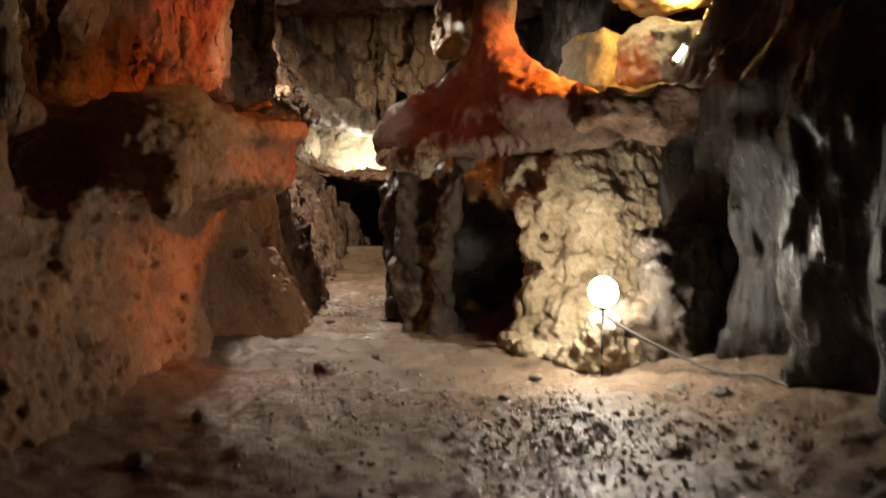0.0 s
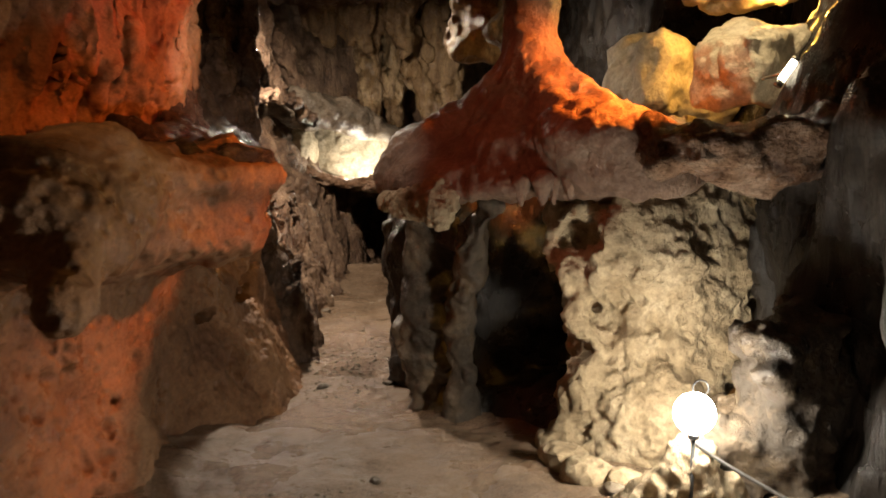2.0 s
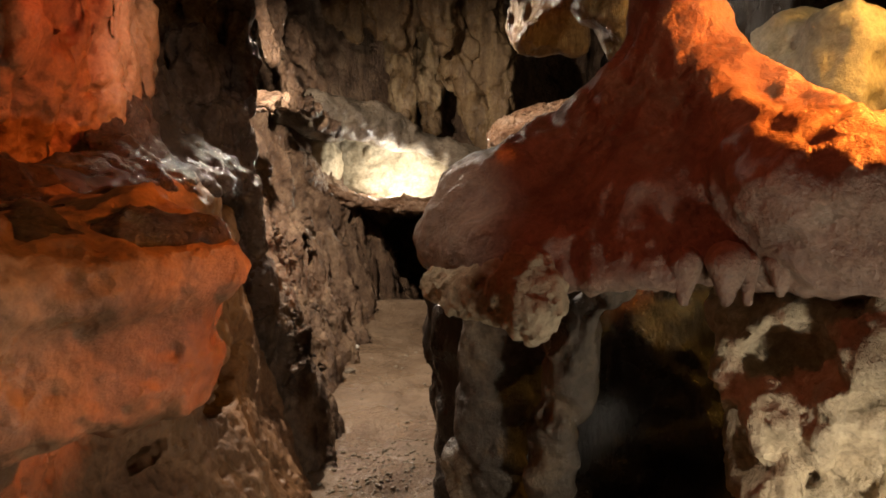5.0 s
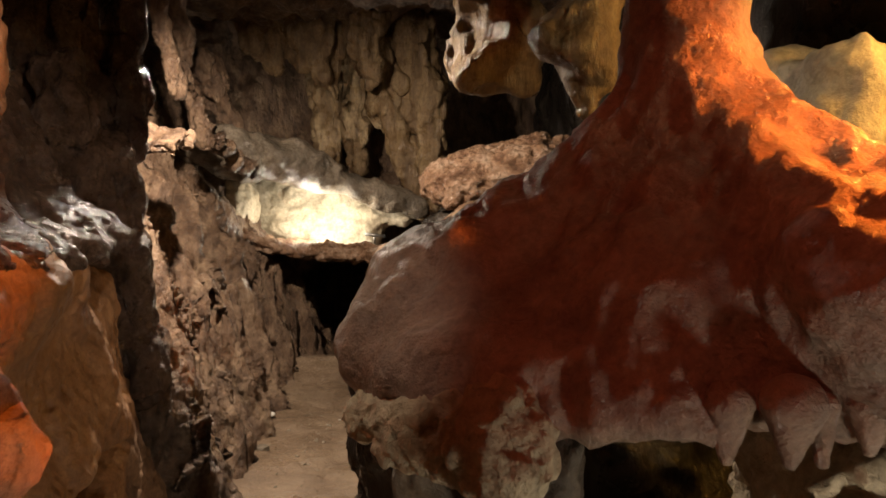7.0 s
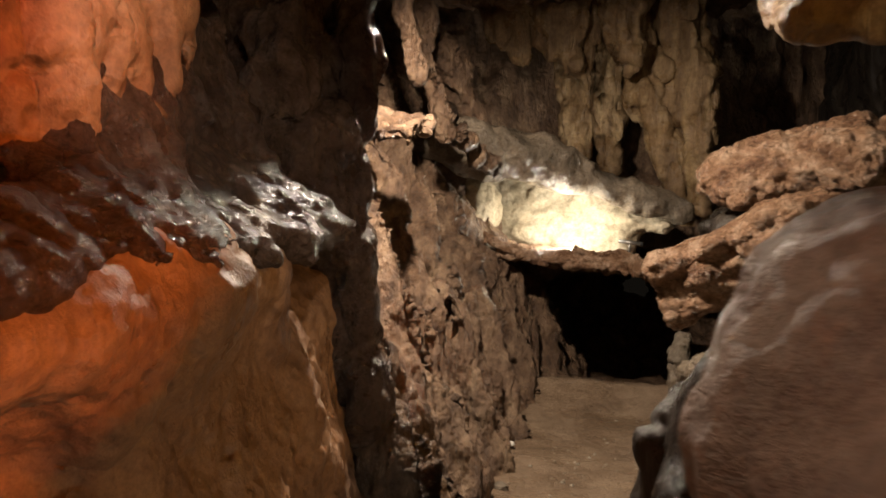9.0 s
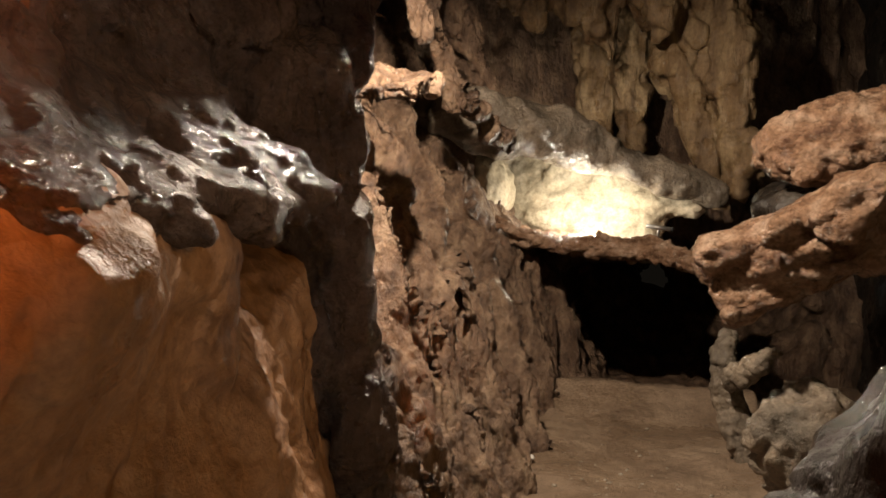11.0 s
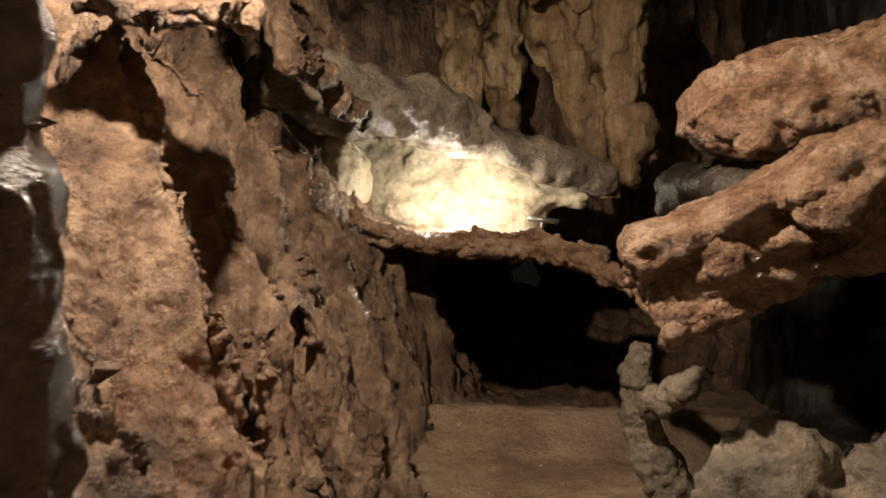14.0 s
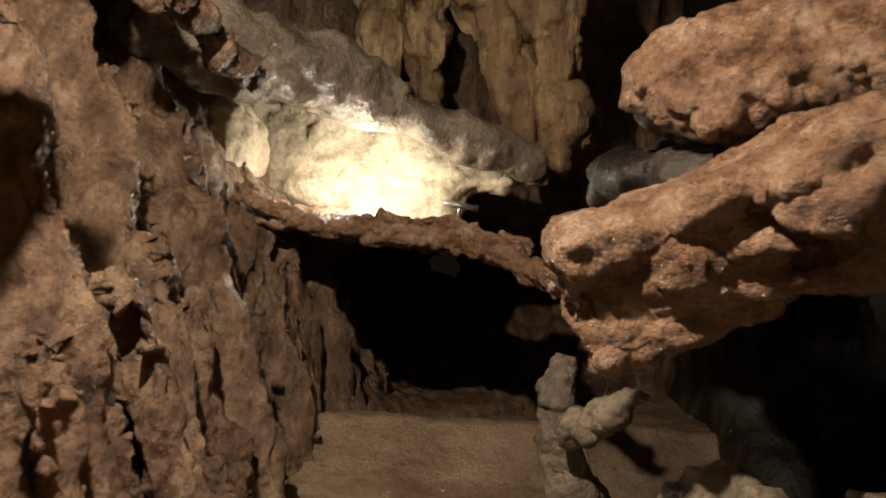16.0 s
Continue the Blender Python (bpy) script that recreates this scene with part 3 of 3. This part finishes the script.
rock("rubble", melt(0.06, ball((0.0, 9.85, 0.55), (0.24, 0.25, 0.34)), ball((0.45, 9.7, 0.5), (0.3, 0.3, 0.42)), ball((0.2, 9.3, 0.25), (0.3, 0.3, 0.3)), ball((0.9, 9.5, 0.6), (0.3, 0.3, 0.4))),
     (-0.5, 8.8, -0.1), (1.4, 10.3, 1.2), 0.022, GREY, 0.05, 0.25, ((0.08, 0.26, 0, False, (1, 1, 1)), (0.025, 0.09, 0, False, (1, 1, 1)), (0.008, 0.04, 2, False, (1, 1, 1))), label="pile of pale broken rocks on the floor")
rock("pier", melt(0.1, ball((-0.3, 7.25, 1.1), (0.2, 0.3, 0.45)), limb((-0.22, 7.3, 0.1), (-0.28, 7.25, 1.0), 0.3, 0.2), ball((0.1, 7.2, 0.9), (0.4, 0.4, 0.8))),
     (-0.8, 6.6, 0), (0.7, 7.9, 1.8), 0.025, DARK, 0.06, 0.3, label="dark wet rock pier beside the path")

# ---- the flowstone cone and what stands under it ----
cone = melt(0.14, limb((0.40, 6.05, 3.5), (0.38, 6.0, 2.25), 0.15, 0.125), limb((0.37, 6.0, 2.26), (0.30, 5.85, 1.72), 0.11, 0.36), limb((0.32, 6.0, 2.18), (-0.2, 6.0, 1.72), 0.09, 0.2), ball((-0.16, 5.93, 1.66), (0.34, 0.32, 0.19), (0, -10, 0)),
            ball((0.3, 5.84, 1.57), (0.54, 0.43, 0.25)), limb((0.37, 5.92, 2.2), (0.44, 5.3, 1.88), 0.08, 0.06), limb((0.46, 5.95, 2.16), (0.86, 5.3, 1.88), 0.09, 0.06), ball((0.85, 5.55, 1.69), (0.4, 0.42, 0.18)), ball((0.66, 5.55, 1.84), (0.32, 0.42, 0.18)))
cone = carve(0.03, cone, block((0.3, 5.8, 1.27), (3, 3, 0.28), (0, -6, 0), 0.02))
flowstone = rock("flowstone_cone", cone, (-0.7, 4.7, 1.3), (1.5, 6.7, 3.45), 0.02, FLOW, 0.035, 0.3,
                 ((0.02, 0.2, 4, False, (1, 1, 0.5)), (0.012, 0.1, 2, True, (1.5, 1.5, 0.35)), (0.006, 0.04, 2, False, (1, 1, 1))), "red-brown flowstone cone with a column on its top", "flowstone")
random.seed(4)
for x, r, long in ((-0.02, 0.035, 0.01), (0.1, 0.04, 0.012), (0.2, 0.035, 0.02), (0.27, 0.06, 0.05), (0.37, 0.075, 0.05), (0.42, 0.035, 0.05), (0.5, 0.06, 0.035), (0.63, 0.055, 0.015)):
    y, z, r, long = 5.56 - 0.42 * x + random.uniform(-0.015, 0.02), 1.565 + 0.09 * x, r * 0.8, long * 1.3
    rock("tooth", limb((x, y, z + 0.04), (x, y, z - long), r, 0.014), (x - 0.09, y - 0.09, z - 0.12), (x + 0.09, y + 0.09, z + 0.12), 0.010, FLOW, 0.012, 0.05,
         ((0.01, 0.05, 2, False, (1, 1, 1)),), parent=flowstone)
rock("spongy_rock", melt(0.06, ball((-0.13, 5.52, 1.52), (0.11, 0.13, 0.13)), limb((-0.40, 5.78, 1.52), (-0.2, 5.58, 1.51), 0.06, 0.09)), (-0.6, 5.2, 1.3), (0.15, 6.0, 1.75), 0.01, CHALK, 0.02, 0.12,
     ((0.02, 0.045, -1, False, (1, 1, 1)), (0.02, 0.07, 0, False, (1, 1, 1)), (0.008, 0.03, 2, False, (1, 1, 1))), "pale porous rock hanging under the flowstone")
rock("rock_pillar", melt(0.06, limb((0.0, 6.2, 0.1), (-0.02, 6.2, 0.85), 0.14, 0.09), limb((-0.02, 6.2, 0.85), (0.12, 6.0, 1.5), 0.07, 0.1), limb((-0.22, 6.5, 0.1), (-0.2, 6.4, 1.5), 0.16, 0.16)),
     (-0.6, 5.7, 0), (0.5, 6.9, 1.7), 0.016, STEM, 0.07, 0.25, label="thin dark rock pillar under the flowstone")
# added backing: its near-black colour paints the shade under the flowstone
rock("undercroft_shade", melt(0.1, ball((0.35, 7.05, 0.8), (0.85, 0.5, 1.1)), ball((0.55, 6.4, 0.1), (0.5, 0.5, 0.35))), (-0.6, 5.7, 0), (1.4, 7.7, 1.75), 0.03, DARK, 0.1, 0.4, label="near-black rock standing in for the shade under the flowstone")
chalk = melt(0.08, ball((1.05, 5.85, 1.0), (0.5, 0.55, 0.95)), ball((0.8, 5.62, 1.35), (0.36, 0.36, 0.36)), ball((0.62, 5.5, 0.5), (0.16, 0.2, 0.24)), ball((0.95, 5.35, 0.4), (0.35, 0.3, 0.3)), limb((0.52, 5.5, 1.25), (0.62, 5.5, 0.9), 0.04, 0.1), limb((0.52, 5.45, 0.3), (0.5, 5.5, 0.55), 0.12, 0.06))
chalk = carve(0.04, chalk, ball((0.5, 5.5, 0.78), (0.1, 0.25, 0.06)), ball((0.66, 5.3, 1.0), (0.08, 0.16, 0.1)), ball((0.72, 5.3, 0.72), (0.1, 0.15, 0.05)), ball((0.56, 5.35, 1.38), (0.1, 0.25, 0.08)))
rock("chalk_wall", chalk, (0.2, 4.8, 0), (1.7, 6.5, 2.0), 0.02, CHALK, 0.07, 0.25, ((0.03, 0.13, 0, False, (1, 1, 1)), (0.018, 0.055, 0, False, (1, 1, 1)), (0.014, 0.05, 3, False, (1, 1, 1))), "pale crumbly limestone wall behind the floodlight", "rock")
rock("right_shelf", melt(0.1, block((1.55, 5.2, 1.86), (0.75, 0.4, 0.08), (0, -4, 8), 0.06), ball((1.3, 5.0, 1.72), (0.3, 0.2, 0.12))), (0.6, 4.5, 1.45), (2.5, 5.9, 2.15), 0.025, BROWN, 0.07, 0.25,
     label="dark brown rock shelf with a crumbly underside")

# ---- boulders above the shelf ----
rock("pale_boulder", block((1.5, 7.25, 2.27), (0.42, 0.35, 0.27), (8, 12, 20), 0.14), (0.8, 6.5, 1.7), (2.3, 8.0, 2.9), 0.025, PALE, 0.08, 0.4, label="pale yellow limestone boulder")
rock("pale_boulder", block((1.45, 5.75, 2.22), (0.24, 0.22, 0.2), (5, -10, 35), 0.06), (0.95, 5.2, 1.8), (2.0, 6.3, 2.7), 0.018, PALE, 0.05, 0.3, label="pale angular limestone boulder beside the tube lamp")
rock("yellow_rock", ball((1.75, 6.6, 3.0), (0.6, 0.5, 0.28)), (0.9, 5.9, 2.5), (2.6, 7.3, 3.5), 0.03, PALE, 0.12, 0.3, label="rounded yellow limestone rock over the boulders")
rock("hanging_block", melt(0.06, block((0.13, 8.4, 2.72), (0.18, 0.18, 0.2), (0, 14, 20), 0.06), limb((0.1, 8.4, 2.8), (0.15, 8.5, 3.5), 0.15, 0.2)), (-0.3, 8.0, 2.3), (0.6, 8.9, 3.5), 0.02, DRAPE, 0.08, 0.25, label="tan rock block hanging from the ceiling", group="hanging blocks")
rock("hanging_block", melt(0.05, ball((0.36, 7.2, 2.55), (0.15, 0.13, 0.16)), limb((0.36, 7.2, 2.5), (0.36, 7.15, 2.30), 0.1, 0.05), limb((0.36, 7.2, 2.55), (0.5, 7.3, 3.3), 0.1, 0.1)), (0.05, 6.9, 2.1), (0.7, 7.5, 3.35), 0.015, DRAPE, 0.05, 0.2,
     label="small pointed tan rock hanging from the ceiling", group="hanging blocks")
rock("thin_column", limb((-1.62, 3.15, 1.7), (-1.6, 3.1, 3.1), 0.06, 0.05), (-1.8, 2.9, 1.5), (-1.4, 3.3, 3.1), 0.015, DRAPE, 0.02, 0.2, label="thin tan dripstone column on the ledge", category="dripstone")


rock("lamp_rock", melt(0.05, block((1.38, 4.78, 0.6), (0.2, 0.16, 0.55), (8, -14, 25), 0.06), block((1.12, 4.78, 0.4), (0.16, 0.14, 0.3), (0, 10, -20), 0.05)), (0.6, 4.2, 0.1), (1.8, 5.1, 1.4), 0.018, STEM, 0.04, 0.2, ((0.06, 0.2, 0, False, (1, 1, 0.6)), (0.02, 0.08, 0, False, (1, 1, 1))), label="jagged brown rock beside which the floodlight stands")

rock("rock_mound", melt(0.06, ball((0.88, 4.56, 0.42), (0.15, 0.1, 0.26)), ball((0.74, 4.62, 0.36), (0.13, 0.1, 0.14)), ball((1.02, 4.6, 0.38), (0.14, 0.1, 0.18))), (0.5, 4.35, 0.15), (1.3, 4.85, 0.8), 0.014, CHALK, 0.04, 0.15,
     ((0.03, 0.12, 0, False, (1, 1, 1)), (0.012, 0.05, 0, False, (1, 1, 1)), (0.008, 0.03, 3, False, (1, 1, 1))), "pale crumbly rock mound carrying the floodlight", "rock")

# ---- loose stones and gravel ----
def pebble(seed, size):
    bm = bmesh.new()
    bmesh.ops.create_icosphere(bm, subdivisions=2, radius=1)
    squash = Vector((random.uniform(0.8, 1.2), random.uniform(0.7, 1.1), random.uniform(0.4, 0.7))) * size
    for v in bm.verts:
        k = 1 + 0.28 * noise.noise(v.co * 1.3 + Vector((seed, 0, 0))) + 0.12 * noise.noise(v.co * 3.1 + Vector((0, seed, 0)))
        v.co = Vector((v.co.x * squash.x, v.co.y * squash.y, v.co.z * squash.z)) * k
    for f in bm.faces:
        f.smooth = seed % 3 > 0
    return bm


def height_at(x, y):
    return float(ground(np.array([x]), np.array([y]))[0])


random.seed(11)
for x, y, size in ((-0.66, 4.55, 0.06), (0.5, 4.4, 0.035), (0.62, 4.72, 0.05), (-0.4, 4.9, 0.03), (0.3, 4.0, 0.03), (-0.95, 7.0, 0.05), (-0.5, 7.15, 0.04), (-1.35, 9.9, 0.05), (-0.3, 8.0, 0.05),
                   (0.55, 4.95, 0.11), (0.68, 4.85, 0.09), (0.45, 5.1, 0.12), (1.2, 4.2, 0.05), (1.35, 4.0, 0.045), (-1.2, 3.2, 0.06), (-1.1, 3.7, 0.05)):
    bm = pebble(int(1000 * (x + 3)), size)
    me = bpy.data.meshes.new("stone")
    bm.to_mesh(me)
    bm.free()
    me.materials.append(CHALK if size > 0.08 else GREY)
    ob = tagged(new("stone", me), "rough limestone stone lying on the earth floor", "stone", "loose stones")
    ob.location, ob.rotation_euler = (x, y, height_at(x, y) + 0.25 * size), (0, 0, random.uniform(0, 6))
bm = pebble(7, 0.045)
me = bpy.data.meshes.new("white_stone")
bm.to_mesh(me)
bm.free()
me.materials.append(plain("white_calcite", (0.75, 0.72, 0.66), 0.35))
tagged(new("white_stone", me), "small white stone at the foot of the wall", "stone").location = (-1.44, 10.85, height_at(-1.44, 10.85) + 0.04)

# gravel, strewn thickest on the wet patches
verts, faces = [], []
bm = bmesh.new()
bmesh.ops.create_icosphere(bm, subdivisions=1, radius=1)
base = np.array([v.co[:] for v in bm.verts])
tri = np.array([[v.index for v in f.verts] for f in bm.faces])
bm.free()
for cx, cy, rx, ry, many in ((0.55, 3.5, 0.6, 0.7, 1100), (-0.45, 4.0, 0.5, 0.8, 260), (-0.8, 7.6, 0.35, 0.8, 500), (1.2, 3.6, 0.35, 0.6, 300), (-0.8, 10.0, 0.5, 1.4, 160), (-0.2, 2.6, 0.9, 0.6, 260)):
    gx, gy = np.random.normal(cx, rx * 0.55, many), np.random.normal(cy, ry * 0.55, many)
    gz = ground(gx, gy)
    for x, y, z in zip(gx, gy, gz):
        size = 0.005 + 0.011 * np.random.rand() ** 3
        turn = turned(0, 0, 360 * np.random.rand())
        body = base * (1 + 0.25 * np.random.uniform(-1, 1, (len(base), 1))) * size * np.array([1.2, 0.9, 0.55])
        faces.append(tri + 12 * len(verts))
        verts.append(body @ turn + [x, y, z + 0.2 * size])
tagged(new("gravel", mesh_of("gravel", np.concatenate(verts), np.concatenate(faces), PEBBLE)), "wet grey gravel strewn over the floor", "gravel", "", "stuff")


# ---- lamps and cables ----
def part(name, bm, material, parent, label=""):
    me = bpy.data.meshes.new(name)
    bm.to_mesh(me)
    bm.free()
    for p in me.polygons:
        p.use_smooth = len(p.vertices) == 4
    me.materials.append(material)
    ob = new(name, me)
    ob.parent = parent
    return tagged(ob, label)


def rod(bm, a, b, ra, rb, sides=16):
    a, b = Vector(a), Vector(b)
    m = Matrix.Translation((a + b) / 2) @ (b - a).to_track_quat("Z", "Y").to_matrix().to_4x4()
    bmesh.ops.create_cone(bm, cap_ends=True, segments=sides, radius1=ra, radius2=rb, depth=(b - a).length, matrix=m)
    return bm


def hoop(bm, centre, radius, thick, m=Matrix(), n=24, k=8):
    rings = []
    for i in range(n):
        u = 2 * math.pi * i / n
        rings.append([bm.verts.new(Vector(centre) + m @ Vector(((radius + thick * math.cos(w)) * math.cos(u), thick * math.sin(w), (radius + thick * math.cos(w)) * math.sin(u)))) for w in [2 * math.pi * j / k for j in range(k)]])
    for i in range(n):
        for j in range(k):
            bm.faces.new((rings[i][j], rings[i][(j + 1) % k], rings[(i + 1) % n][(j + 1) % k], rings[(i + 1) % n][j]))
    return bm


lamp = tagged(new("floodlight"), "glaring white round floodlight on a short stake", "lamp")
lamp.location = (FLOOD[0], FLOOD[1], height_at(FLOOD[0], FLOOD[1]))
high = FLOOD[2] - lamp.location.z
part("stake", rod(bmesh.new(), (0, 0, -0.05), (0, 0, high - 0.09), 0.008, 0.008), CABLE, lamp)
part("socket", rod(bmesh.new(), (0, 0, high - 0.10), (0, 0, high - 0.06), 0.02, 0.028), CABLE, lamp)
bm = bmesh.new()
bmesh.ops.create_uvsphere(bm, u_segments=24, v_segments=16, radius=0.08, matrix=Matrix.Translation((0, 0, high)))
part("globe", bm, GLASS_GLOW, lamp, "glowing white glass globe").visible_shadow = False
part("hanging_ring", hoop(bmesh.new(), (0.02, 0, high + 0.1), 0.03, 0.0035), CABLE, lamp)

tube = tagged(new("tube_lamp"), "short glowing tube lamp beside the boulder", "lamp")
tube.location = TUBE
part("tube", rod(bmesh.new(), (-0.03, 0, -0.045), (0.03, 0, 0.045), 0.018, 0.018), TUBE_GLOW, tube, "glowing white tube").visible_shadow = False
part("tube_cap", rod(bmesh.new(), (-0.045, 0, -0.068), (-0.03, 0, -0.045), 0.02, 0.02), METAL, tube)
part("tube_cap", rod(bmesh.new(), (0.03, 0, 0.045), (0.04, 0, 0.06), 0.02, 0.02), METAL, tube)
part("bracket", rod(bmesh.new(), (0, 0, 0), (-0.03, 0.22, -0.02), 0.008, 0.008), METAL, tube)

bar = tagged(new("niche_lamp"), "slim metal lamp bar lying behind the rock shelf", "lamp")
bar.location = (-0.66, 12.9, 1.43)
part("housing", rod(bmesh.new(), (-0.1, 0, 0.012), (0.1, 0, -0.012), 0.018, 0.018), METAL, bar)
part("end_cap", rod(bmesh.new(), (0.1, 0, -0.012), (0.12, 0, -0.014), 0.021, 0.021), CABLE, bar)
part("foot", rod(bmesh.new(), (0, 0, 0), (0, 0.02, -0.09), 0.01, 0.012), METAL, bar)


def cable(name, points, thick, material, label):
    curve = bpy.data.curves.new(name, "CURVE")
    curve.dimensions, curve.bevel_depth, curve.bevel_resolution = "3D", thick, 2
    line = curve.splines.new("BEZIER")
    line.bezier_points.add(len(points) - 1)
    for b, p in zip(line.bezier_points, points):
        b.co, b.handle_left_type, b.handle_right_type = p, "AUTO", "AUTO"
    curve.materials.append(material)
    return tagged(new(name, curve), label, "cable")


def against(ob, y, z, side, lift):
    """The place on ob's surface that a level ray along x meets, lifted off it a little."""
    hit, place, _, _ = ob.ray_cast(Vector((0.6 * -side, y, z)), Vector((side, 0, 0)))
    return Vector((place.x - side * lift, y, z)) if hit else Vector((side * 1.5, y, z))


bpy.context.view_layer.update()
far_wall, near_right = bpy.data.objects["wall_left_far"], bpy.data.objects["wall_right"]
run = [against(far_wall, 8.75 + 0.62 * (z - 1.0) + 0.02 * math.sin(9 * z), z, -1, 0.0) for z in [0.8 + 0.07 * i for i in range(21)]]
run = [Vector((sum(p.x for p in run[max(0, i - 2):i + 3]) / len(run[max(0, i - 2):i + 3]) + 0.012, p.y, p.z)) for i, p in enumerate(run)]
cable("wall_cable", run, 0.009, CABLE, "black cable running down the rock wall")
cable("lamp_cable", [Vector((0.86, 4.5, 0.68)), Vector((0.98, 4.48, 0.6)), *[Vector((x, y, height_at(x, y) + h)) for x, y, h in ((1.12, 4.42, 0.16), (1.28, 4.3, 0.07), (1.42, 4.15, 0.02), (1.55, 4.0, 0.015), (1.62, 3.85, 0.012))]], 0.008, plain("grey_cable", (0.07, 0.065, 0.06), 0.5), "grey cable trailing from the floodlight over the floor")
